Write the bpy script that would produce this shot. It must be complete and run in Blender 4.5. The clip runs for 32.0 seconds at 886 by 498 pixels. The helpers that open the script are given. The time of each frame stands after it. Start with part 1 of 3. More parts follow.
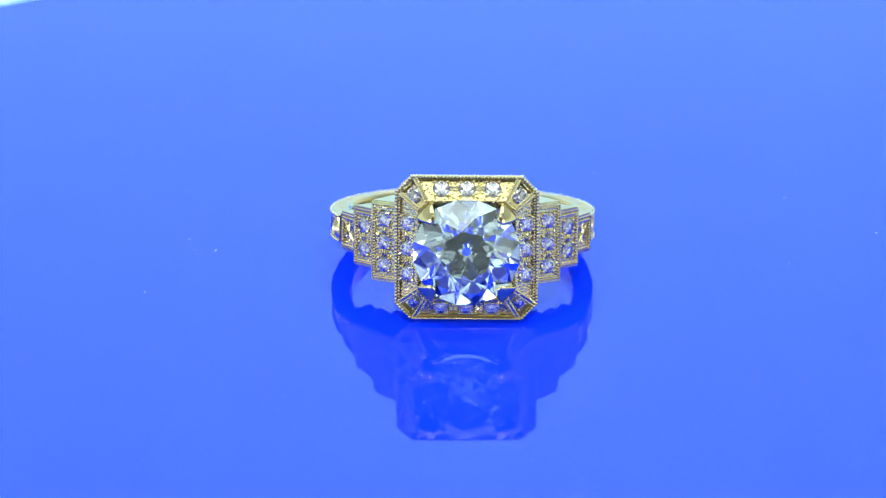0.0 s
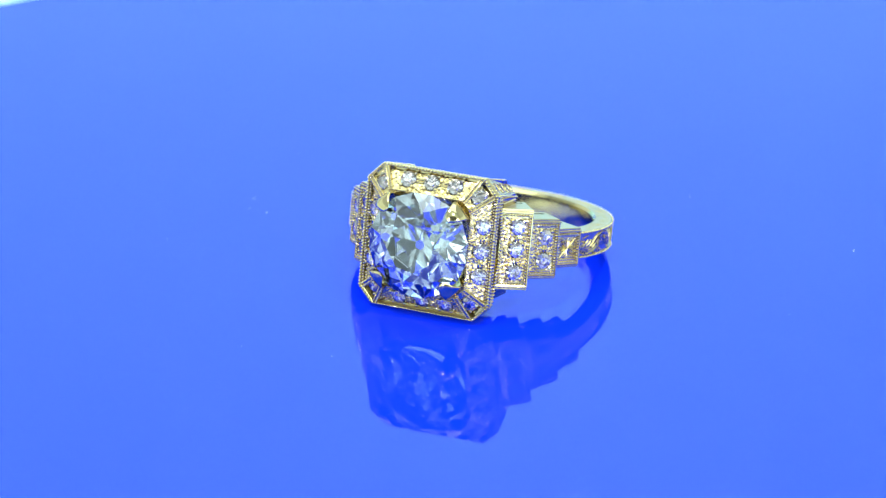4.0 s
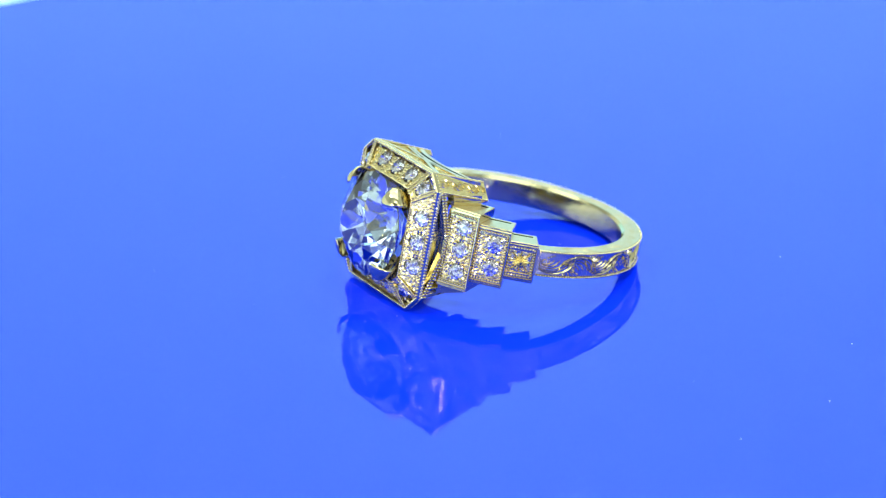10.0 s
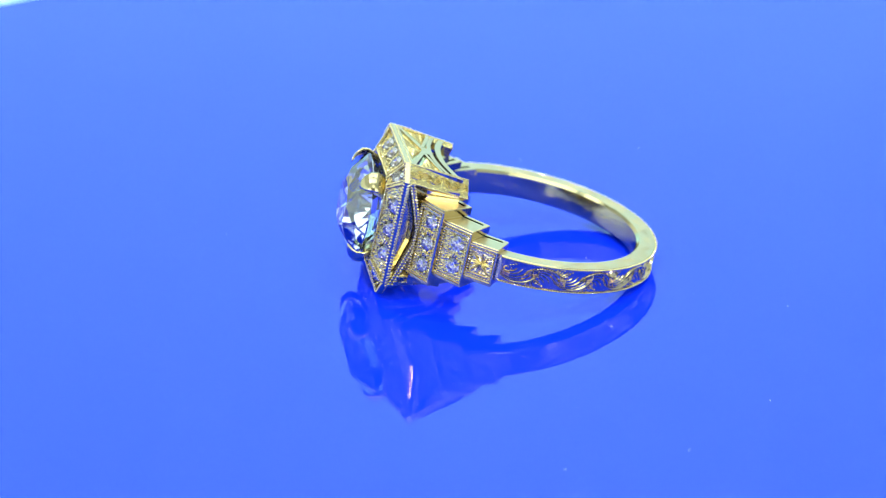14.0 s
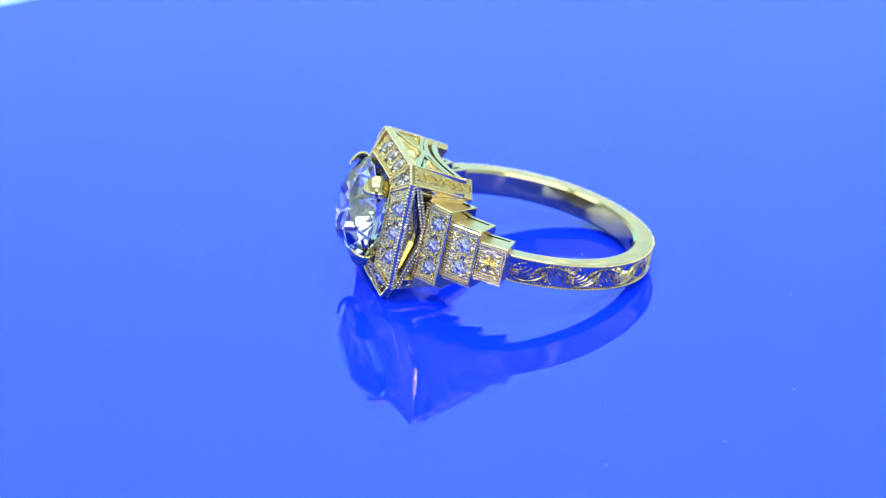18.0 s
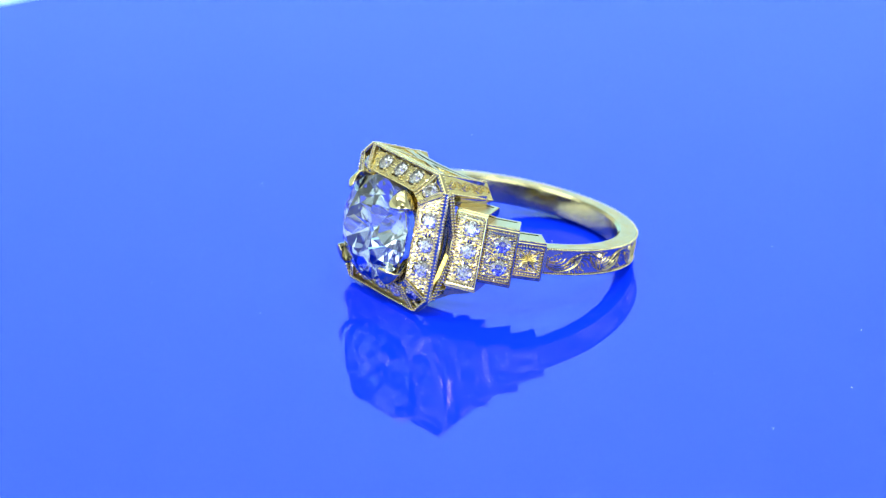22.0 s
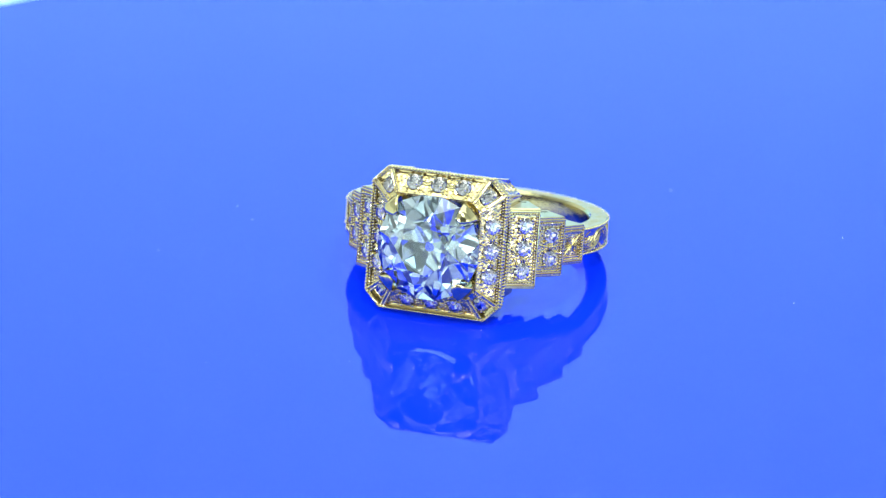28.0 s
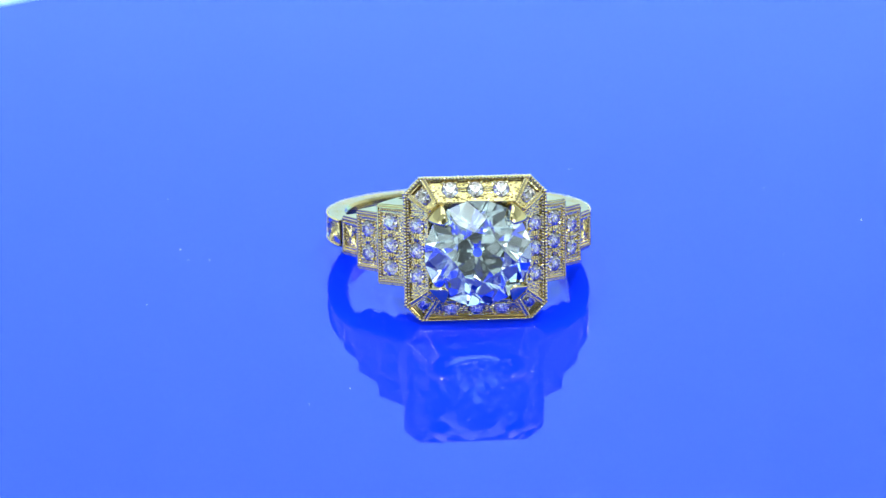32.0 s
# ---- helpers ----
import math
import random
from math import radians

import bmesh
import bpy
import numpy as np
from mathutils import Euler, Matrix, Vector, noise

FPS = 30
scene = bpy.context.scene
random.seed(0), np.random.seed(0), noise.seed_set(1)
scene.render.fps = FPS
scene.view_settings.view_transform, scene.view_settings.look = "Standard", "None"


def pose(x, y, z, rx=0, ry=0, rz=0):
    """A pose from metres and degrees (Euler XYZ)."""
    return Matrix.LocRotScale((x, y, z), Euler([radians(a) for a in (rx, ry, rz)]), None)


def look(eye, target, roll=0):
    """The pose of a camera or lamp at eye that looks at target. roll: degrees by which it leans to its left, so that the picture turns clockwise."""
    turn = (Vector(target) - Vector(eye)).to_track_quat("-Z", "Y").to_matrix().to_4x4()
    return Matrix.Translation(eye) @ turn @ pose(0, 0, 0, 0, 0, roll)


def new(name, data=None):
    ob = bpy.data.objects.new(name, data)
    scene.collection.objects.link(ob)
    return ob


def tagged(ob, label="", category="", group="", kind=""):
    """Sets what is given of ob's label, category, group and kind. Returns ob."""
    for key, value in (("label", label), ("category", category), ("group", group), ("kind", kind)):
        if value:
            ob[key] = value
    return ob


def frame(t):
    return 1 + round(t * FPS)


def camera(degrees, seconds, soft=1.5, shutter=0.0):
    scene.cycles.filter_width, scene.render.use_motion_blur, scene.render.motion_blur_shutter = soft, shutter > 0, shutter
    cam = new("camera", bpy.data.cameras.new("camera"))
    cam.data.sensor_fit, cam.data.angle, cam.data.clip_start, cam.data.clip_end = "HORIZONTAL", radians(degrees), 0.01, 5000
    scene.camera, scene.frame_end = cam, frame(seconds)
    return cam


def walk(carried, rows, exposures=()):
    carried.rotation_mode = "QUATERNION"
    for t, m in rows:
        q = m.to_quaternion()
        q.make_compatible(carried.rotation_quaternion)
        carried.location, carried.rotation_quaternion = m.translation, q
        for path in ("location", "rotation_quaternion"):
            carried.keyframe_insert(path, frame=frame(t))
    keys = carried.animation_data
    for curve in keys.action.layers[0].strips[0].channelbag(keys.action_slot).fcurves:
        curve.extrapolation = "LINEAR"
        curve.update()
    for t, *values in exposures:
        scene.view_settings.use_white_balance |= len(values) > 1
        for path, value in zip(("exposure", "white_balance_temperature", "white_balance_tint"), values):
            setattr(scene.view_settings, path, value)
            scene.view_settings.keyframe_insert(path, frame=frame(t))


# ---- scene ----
TURN = 5.75          # degrees a second
TILT, ROLL, YAW = -12.4, 0.3, -0.5   # the ring leans back on its shank

# the camera stands still
cam = camera(17.0, 32.0, soft=1.2)
cam.data.dof.use_dof, cam.data.dof.focus_distance, cam.data.dof.aperture_fstop = True, 0.228, 44.0
EYE = pose(-0.0034, -0.2175, 0.0957, 90 - 23.23, 0, 0)
walk(cam, [(0.0, EYE), (32.0, EYE)], exposures=[(0.0, 0.0), (32.0, 0.0)])


# ---------------------------------------------------------------- light
def lamp(name, size, power, colour, eye, target, shape="SQUARE", size_y=None):
    data = bpy.data.lights.new(name, "AREA")
    data.shape, data.size, data.energy, data.color = shape, size, power, colour
    if size_y:
        data.size_y = size_y
    ob = new(name, data)
    ob.matrix_world = look(eye, target)
    return ob


# overhead strips are assumed, no source is in view; they give contrasting highlights
for strip_y in (-0.22, 0.05, 0.32):
    lamp("assumed_strip_light", 0.80, 1.46, (0.84, 0.98, 1.0), (0.0, strip_y, 0.67), (0.0, strip_y, 0.0), "RECTANGLE", 0.21)
# unseen fill lamp, added to brighten the backdrop that the disc reflects
lamp("backdrop_fill_light", 0.40, 0.50, (0.90, 0.98, 1.0), (0.0, 0.32, 0.34), (0.0, 0.445, 0.10), "RECTANGLE", 0.04)
SPOT = (0.88, 0.98, 0.95)
lamp("unseen_spot_light", 0.010, 0.9, SPOT, (0.17, 0.10, 0.50), (0.0, 0.0, 0.005), "DISK")
lamp("unseen_spot_light", 0.010, 0.9, SPOT, (-0.22, -0.16, 0.46), (0.0, 0.0, 0.005), "DISK")
lamp("unseen_spot_light", 0.010, 0.9, SPOT, (0.04, -0.33, 0.36), (0.0, 0.0, 0.005), "DISK")
# two warm fill lamps added low in front, to brighten the ring's lower face
lamp("unseen_spot_light", 0.012, 1.0, (1.0, 0.96, 0.88), (0.17, -0.37, 0.10), (0.0, 0.0, 0.005), "DISK")
lamp("unseen_spot_light", 0.012, 1.0, (1.0, 0.96, 0.88), (-0.19, -0.36, 0.09), (0.0, 0.0, 0.005), "DISK")

world = bpy.data.worlds.new("room")
scene.world = world
world.use_nodes = True
world.node_tree.nodes["Background"].inputs[0].default_value = (0.5, 0.6, 0.7, 1)
world.node_tree.nodes["Background"].inputs[1].default_value = 0.02


# ---------------------------------------------------------------- materials
def material(name, colour, rough=0.5, metal=0.0, ior=1.5, vary=0.06, grain=400.0, bump=0.0, bump_scale=2500.0, rough_vary=0.0):
    m = bpy.data.materials.new(name)
    m.use_nodes = True
    nt = m.node_tree
    b = nt.nodes["Principled BSDF"]
    b.inputs["Roughness"].default_value = rough
    b.inputs["Metallic"].default_value = metal
    b.inputs["IOR"].default_value = ior
    co = nt.nodes.new("ShaderNodeTexCoord")
    n1 = nt.nodes.new("ShaderNodeTexNoise")
    n1.inputs["Scale"].default_value = grain
    n1.inputs["Detail"].default_value = 6.0
    nt.links.new(co.outputs["Object"], n1.inputs["Vector"])
    ramp = nt.nodes.new("ShaderNodeMixRGB")
    ramp.blend_type = "MIX"
    ramp.inputs[1].default_value = (*[c * (1 - vary) for c in colour], 1)
    ramp.inputs[2].default_value = (*[min(1, c * (1 + vary)) for c in colour], 1)
    nt.links.new(n1.outputs["Fac"], ramp.inputs[0])
    nt.links.new(ramp.outputs[0], b.inputs["Base Color"])
    if rough_vary:
        mr = nt.nodes.new("ShaderNodeMapRange")
        mr.inputs["From Min"].default_value, mr.inputs["From Max"].default_value = 0.3, 0.7
        mr.inputs["To Min"].default_value, mr.inputs["To Max"].default_value = max(0, rough - rough_vary), rough + rough_vary
        nt.links.new(n1.outputs["Fac"], mr.inputs["Value"])
        nt.links.new(mr.outputs[0], b.inputs["Roughness"])
    if bump:
        n2 = nt.nodes.new("ShaderNodeTexNoise")
        n2.inputs["Scale"].default_value = bump_scale
        n2.inputs["Detail"].default_value = 4.0
        nt.links.new(co.outputs["Object"], n2.inputs["Vector"])
        bp = nt.nodes.new("ShaderNodeBump")
        bp.inputs["Strength"].default_value = bump
        bp.inputs["Distance"].default_value = 0.00012
        nt.links.new(n2.outputs["Fac"], bp.inputs["Height"])
        nt.links.new(bp.outputs[0], b.inputs["Normal"])
    return m


def gem(name, colour, ior):
    m = bpy.data.materials.new(name)
    m.use_nodes = True
    nt = m.node_tree
    nt.nodes.remove(nt.nodes["Principled BSDF"])
    g = nt.nodes.new("ShaderNodeBsdfGlass")
    g.inputs["Color"].default_value = (*colour, 1)
    g.inputs["IOR"].default_value = ior
    g.inputs["Roughness"].default_value = 0.0
    nt.links.new(g.outputs[0], nt.nodes["Material Output"].inputs["Surface"])
    return m


GOLD = material("polished_gold", (0.64, 0.535, 0.262), 0.13, 1.0, vary=0.05, grain=900, bump=0.10, bump_scale=1800, rough_vary=0.05)
CUT_GOLD = material("bright_cut_gold", (0.72, 0.595, 0.26), 0.16, 1.0, vary=0.08, grain=2500, bump=0.6, bump_scale=4200, rough_vary=0.06)
# darker gold for the engraving ground: the shade between strokes is in its colour
SHADED_GOLD = material("shaded_gold_ground", (0.50, 0.44, 0.30), 0.13, 1.0, vary=0.15, grain=3000, bump=0.12, bump_scale=6000, rough_vary=0.08)
BEAD_GOLD = material("burnished_gold", (0.74, 0.625, 0.335), 0.07, 1.0, vary=0.04, grain=900)
BRUSHED_GOLD = material("brushed_gold", (0.56, 0.44, 0.23), 0.34, 1.0, vary=0.06, grain=1500, bump=0.10, bump_scale=5000, rough_vary=0.05)
DIAMOND = gem("diamond", (0.925, 0.945, 0.95), 2.42)
SMALL_DIAMOND = gem("small_diamond", (1.0, 0.965, 0.94), 2.42)
BLUE = material("blue_acrylic", (0.002, 0.027, 0.92), 0.0, 0.0, 1.30, vary=0.02, grain=60)
WHITE = material("white_paint", (0.70, 0.69, 0.67), 0.6, vary=0.03, grain=20, bump=0.05, bump_scale=300)
PALE = material("pale_blue_paint", (0.47, 0.74, 0.86), 0.6, vary=0.03, grain=20, bump=0.05, bump_scale=300)
WARM = material("warm_white_paint", (0.62, 0.61, 0.57), 0.6, vary=0.03, grain=20, bump=0.05, bump_scale=300)
BLACK = material("black_cloth", (0.035, 0.035, 0.037), 0.8, vary=0.2, grain=120)
GREY = material("grey_cloth", (0.42, 0.42, 0.42), 0.8, vary=0.2, grain=120)


# ---------------------------------------------------------------- mesh helpers (millimetres in, metres out)
MM = 0.001


def part(name, verts, faces, mat, parent, label="", smooth=False, at=None):
    me = bpy.data.meshes.new(name)
    me.from_pydata([(x * MM, y * MM, z * MM) for x, y, z in verts], [], faces)
    me.update()
    me.materials.append(mat)
    if mat == GOLD and smooth is not True:
        # the faces along the finger's direction are brushed, the others polished
        me.materials.append(BRUSHED_GOLD)
        for f in me.polygons:
            f.material_index = 1 if abs(f.normal.z) > 0.9 else 0
    if smooth:
        me.polygons.foreach_set("use_smooth", [True] * len(me.polygons))
    if smooth == "edges":
        me.set_sharp_from_angle(angle=radians(32))
    return hang(name, me, parent, label, at)


def hang(name, me, parent, label="", at=None):
    ob = new(name, me)
    ob.parent = parent
    if at is not None:
        ob.matrix_local = at
    if label:
        tagged(ob, label)
    return ob


def from_bm(name, bm, mat, parent, label="", smooth=False, at=None):
    bmesh.ops.recalc_face_normals(bm, faces=bm.faces[:])
    bmesh.ops.scale(bm, vec=(MM, MM, MM), verts=bm.verts[:])
    me = bpy.data.meshes.new(name)
    bm.to_mesh(me)
    bm.free()
    me.materials.append(mat)
    if mat == GOLD and smooth is not True:
        # the faces along the finger's direction are brushed, the others polished
        me.materials.append(BRUSHED_GOLD)
        for f in me.polygons:
            f.material_index = 1 if abs(f.normal.z) > 0.9 else 0
    if smooth:
        me.polygons.foreach_set("use_smooth", [True] * len(me.polygons))
    return hang(name, me, parent, label, at)


class Soup:
    """Vertices and faces that grow into one mesh."""

    def __init__(self):
        self.v, self.f = [], []

    def add(self, verts, faces):
        n = len(self.v)
        self.v += [tuple(p) for p in verts]
        self.f += [tuple(i + n for i in f) for f in faces]
        return self

    def loft(self, loops, closed=True, caps=False):
        """Skin over loops of equal length."""
        n, base = len(loops[0]), len(self.v)
        for loop in loops:
            self.v += [tuple(p) for p in loop]
        for i in range(len(loops) - 1):
            for j in range(n if closed else n - 1):
                k = (j + 1) % n
                self.f.append((base + i * n + j, base + i * n + k, base + (i + 1) * n + k, base + (i + 1) * n + j))
        if caps:
            self.f.append(tuple(base + j for j in reversed(range(n))))
            self.f.append(tuple(base + (len(loops) - 1) * n + j for j in range(n)))
        return self

    def slab(self, poly, other):
        """A plate between two outlines of equal length."""
        return self.loft([poly, other], True, True)


def ball():
    bm = bmesh.new()
    bmesh.ops.create_icosphere(bm, subdivisions=2, radius=1.0)
    bm.verts.index_update()
    out = [tuple(v.co) for v in bm.verts], [tuple(v.index for v in f.verts) for f in bm.faces]
    bm.free()
    return out


BALL_V, BALL_F = ball()


def bead(soup, p, r):
    soup.add([(p[0] + r * x, p[1] + r * y, p[2] + r * z) for x, y, z in BALL_V], BALL_F)


def bead_line(soup, pts, r, pitch, rng):
    """Milgrain: a row of beads along a line."""
    pts = [Vector(p) for p in pts]
    left = 0.0
    for a, b in zip(pts, pts[1:]):
        length = (b - a).length
        s = left
        while s < length:
            bead(soup, a.lerp(b, s / length), r * rng.uniform(0.86, 1.1))
            s += pitch
        left = s - length


def stroke(soup, pts, width, height, place):
    """A raised engraved stroke, tapered at both ends, on the surface place(u, v, h)."""
    n = len(pts)
    loops = []
    for i, (u, v) in enumerate(pts):
        a, b = pts[max(i - 1, 0)], pts[min(i + 1, n - 1)]
        du, dv = b[0] - a[0], b[1] - a[1]
        d = math.hypot(du, dv) or 1.0
        t = i / (n - 1)
        w = width * (0.18 + 0.82 * math.sin(math.pi * min(1, 0.12 + 0.88 * t) ** 0.8)) * 0.5
        nx, ny = -dv / d * w, du / d * w
        loops.append([place(u + nx, v + ny, -0.02), place(u + nx * 0.08, v + ny * 0.08, height), place(u - nx * 0.08, v - ny * 0.08, height),
                      place(u - nx, v - ny, -0.02)])
    soup.loft(loops, True, True)


def scrolls(soup, length, half, place, size=1.0, phase=0, height=0.095):
    """A running vine along u from 0 to length, between -half and half in v: bays of nested arcs, turned up and down by turns, with curls and leaves."""
    h = half
    count = max(1, round(length / (2.7 * h * size)))
    P = length / count

    def clip(u, v):
        return min(length, max(0, u)), max(-h, min(h, v))

    for k in range(count):
        s = 1 if (k + phase) % 2 == 0 else -1
        cu, cv = (k + 0.5) * P, -s * 0.62 * h
        # the stem sweeps over the bay, four finer lines follow it and end in a curl
        for j in range(5):
            ru, rv = (0.78 - 0.12 * j) * P, (1.5 - 0.22 * j) * h
            a0, a1 = 178 - 4 * j, 6 + 15 * j
            pts = []
            for i in range(13):
                t = radians(a0 + (a1 - a0) * i / 12)
                pts.append(clip(cu + 0.07 * j * P + ru * math.cos(t), cv + s * rv * math.sin(t)))
            stroke(soup, pts, h * (0.30 if j == 0 else 0.19), height * (1.3 if j == 0 else 0.95), place)
        curl = []
        for i in range(11):
            t = radians(200 - 40 * i)
            r = 0.30 * (1 - i / 14)
            curl.append(clip(cu + 0.33 * P + r * P * 0.55 * math.cos(t), cv + s * 0.42 * h + s * r * 1.5 * h * math.sin(t)))
        stroke(soup, curl, h * 0.2, height, place)
        # leaves in the corner that the stem leaves free
        for j in range(5):
            t = radians(28 + 16 * j)
            u0, v0 = cu - 0.62 * P + 0.05 * j * P, s * h * (0.30 + 0.1 * j)
            pts = [clip(u0 - 0.32 * P * math.cos(t) * i / 5, v0 + s * h * 0.75 * math.sin(t) * (i / 5) ** 1.5) for i in range(6)]
            stroke(soup, pts, h * 0.22, height * 0.9, place)
        for j in range(3):
            u, v = clip(cu + (0.02 + 0.1 * j) * P, -s * h * (0.82 - 0.1 * j))
            stroke(soup, [(u - 0.08 * h, v), (u, v), (u + 0.08 * h, v), (u + 0.16 * h, v)], h * 0.24, height * 0.8, place)


def seat(soup, poly, centre, radius, lift, n=20):
    """A flat cell with a round hole for a stone and a cone-shaped cup under it. poly: convex outline in 2D; lift(x, y, d): to space, d above the face."""
    cx, cy = centre
    angles = [2 * math.pi * i / n for i in range(n)] + [math.atan2(y - cy, x - cx) % (2 * math.pi) for x, y in poly]
    angles = sorted(set(round(a, 5) for a in angles))

    def edge(a):
        dx, dy = math.cos(a), math.sin(a)
        best = None
        for (x0, y0), (x1, y1) in zip(poly, poly[1:] + poly[:1]):
            ex, ey = x1 - x0, y1 - y0
            det = dx * -ey + dy * ex
            if abs(det) < 1e-9:
                continue
            t = ((x0 - cx) * -ey + (y0 - cy) * ex) / det
            u = (dx * (y0 - cy) - dy * (x0 - cx)) / det
            if t > 0 and -1e-4 <= u <= 1.0001 and (best is None or t < best):
                best = t
        return (cx + dx * best, cy + dy * best)

    outer = [edge(a) for a in angles]
    ring = [(cx + math.cos(a) * radius, cy + math.sin(a) * radius) for a in angles]
    deep = [(cx + math.cos(a) * radius * 0.3, cy + math.sin(a) * radius * 0.3) for a in angles]
    soup.loft([[lift(x, y, 0) for x, y in outer], [lift(x, y, 0) for x, y in ring], [lift(x, y, -0.12) for x, y in ring],
               [lift(x, y, -0.62) for x, y in deep]])


def grain_fill(soup, poly, centre, clear, lift, rng, r=0.11, tries=220):
    """Small raised grains over a cell, clear of its stone."""
    done = []
    xs, ys = [p[0] for p in poly], [p[1] for p in poly]
    for _ in range(tries):
        x, y = rng.uniform(min(xs), max(xs)), rng.uniform(min(ys), max(ys))
        if math.hypot(x - centre[0], y - centre[1]) < clear:
            continue
        signs = [(x1 - x0) * (y - y0) - (y1 - y0) * (x - x0) for (x0, y0), (x1, y1) in zip(poly, poly[1:] + poly[:1])]
        if not (all(q > 0 for q in signs) or all(q < 0 for q in signs)):
            continue
        if any(math.hypot(x - u, y - v) < r * 1.8 for u, v in done):
            continue
        done.append((x, y))
        bead(soup, lift(x, y, -0.01), r * rng.uniform(0.7, 1.15))


def brilliant(radius, table, crown, pavilion, culet, star=0.72, lower=0.5, girdle=0.03):
    """An old-cut round stone: table up z, girdle at z = 0."""
    R = radius
    rt, rc, r1, r2 = R * table, R * culet, R * star, R * lower
    c = math.cos(math.pi / 8)
    hc, hp, g = R * crown, R * pavilion, R * girdle
    h1 = hc * (R - r1 * c) / (R - rt)
    h2 = hp * (R - r2 * c) / (R - rc)

    def ringv(r, z, n, off=0.0):
        return [(r * math.cos(2 * math.pi * (i + off) / n), r * math.sin(2 * math.pi * (i + off) / n), z) for i in range(n)]

    v = ringv(rt, hc + g, 8) + ringv(r1, h1 + g, 8, 0.5) + ringv(R, g, 16) + ringv(R, -g, 16) + ringv(r2, -h2 - g, 8, 0.5) + ringv(rc, -hp - g, 8)
    T, S, G, L, J, C = 0, 8, 16, 32, 48, 56
    f = [tuple(range(8))]
    for k in range(8):
        n, p = (k + 1) % 8, (k - 1) % 8
        g0, g1, g2 = 2 * k, 2 * k + 1, (2 * k + 2) % 16
        f += [(T + k, S + k, T + n), (T + k, S + p, G + g0, S + k), (S + k, G + g0, G + g1), (S + k, G + g1, G + g2)]
        f += [(J + k, L + g1, L + g0), (J + k, L + g2, L + g1), (C + k, J + k, L + g0, J + p), (C + k, C + n, J + k)]
    for i in range(16):
        n = (i + 1) % 16
        f.append((G + i, L + i, L + n, G + n))
    f.append(tuple(C + k for k in range(8)))
    bm = bmesh.new()
    vs = [bm.verts.new(p) for p in v]
    for q in f:
        bm.faces.new([vs[i] for i in q])
    return bm


# ---------------------------------------------------------------- the place
def box_wall(name, x0, x1, y0, y1, z0, z1, mat, label):
    s = Soup()
    a = [(x0, y0, z0), (x1, y0, z0), (x1, y1, z0), (x0, y1, z0)]
    s.slab(a, [(x, y, z1) for x, y, z in a])
    return tagged(part(name, s.v, s.f, mat, None, label), kind="structure")


TABLE_Z = -9.0
# the light box is assumed: white below BELT and grey above to shape reflections
BELT = 230
box_wall("floor", -470, 470, -430, 470, TABLE_Z - 20, TABLE_Z, PALE, "matt pale blue base of an assumed light box")
box_wall("wall_back", -470, 470, 450, 470, TABLE_Z, 330, WARM, "unseen white lower back wall, added to brighten reflections")
box_wall("wall_back_upper", -470, 470, 450, 470, 330, 700, GREY, "unseen grey upper back wall, added to shape reflections")
# unseen sheet, added so that the disc mirrors a pale blue tone
box_wall("backdrop", -190, 190, 444, 449, TABLE_Z, 310, PALE, "unseen pale blue sheet, added to tint the disc's reflection")
box_wall("wall_left", -470, -450, -410, 450, TABLE_Z, BELT, WHITE, "unseen white lower side wall, added to brighten reflections")
box_wall("wall_right", 450, 470, -410, 450, TABLE_Z, BELT, WHITE, "unseen white lower side wall, added to brighten reflections")
box_wall("wall_front", -470, 470, -430, -410, TABLE_Z, BELT, WHITE, "unseen white lower front wall, added to brighten reflections")
box_wall("wall_left_upper", -470, -450, -410, 450, BELT, 700, GREY, "unseen grey upper side wall, added to shape reflections")
box_wall("wall_right_upper", 450, 470, -410, 450, BELT, 700, GREY, "unseen grey upper side wall, added to shape reflections")
box_wall("wall_front_upper", -470, 470, -430, -410, BELT, 700, GREY, "unseen grey upper front wall, added to shape reflections")
# unseen dark sheet, stands in for the camera side mirrored in the stone
box_wall("dark_reflection_sheet", -150, 150, -409, -404, -9, 300, BLACK, "unseen black sheet, added for dark reflections in the stone")
box_wall("ceiling", -470, 470, -430, 470, 700, 720, GREY, "unseen grey ceiling, added to shape reflections")

DISC_R = 84.15


def build_turntable():
    prof = [(0.0, -9.0), (DISC_R - 1.5, -9.0), (DISC_R, -8.0), (DISC_R, -0.5), (DISC_R - 0.15, -0.15), (DISC_R - 0.5, 0.0), (0.0, 0.0)]
    n = 160
    s = Soup()
    loops = [[(r * math.cos(2 * math.pi * i / n), r * math.sin(2 * math.pi * i / n), z) for i in range(n)] for r, z in prof[1:-1]]
    s.loft(loops, True, True)
    disc = tagged(part("turntable", s.v, s.f, BLUE, None), "round glossy blue acrylic turntable disc", "turntable")
    # specks of dust on the disc
    rng = random.Random(11)
    specks = Soup()
    for _ in range(16):
        a, r = rng.uniform(0, 2 * math.pi), 34 * math.sqrt(rng.random())
        size = rng.uniform(0.015, 0.034)
        bead(specks, (r * math.cos(a), r * math.sin(a), size * 0.7), size)
    tagged(part("dust", specks.v, specks.f, WHITE, disc, "pale specks of dust"), kind="stuff")
    return disc


# ---------------------------------------------------------------- the ring
# in its own space: finger hole along z, head towards -y, origin at the shank's centre
F_EDGE, F_IN = 11.6, 12.72
HX, HZ, CX, CZ = 5.5, 5.62, 4.32, 4.4
SHR = 0.58
IX, IZ, JX, JZ = 3.05, 3.72, 3.65, 3.1
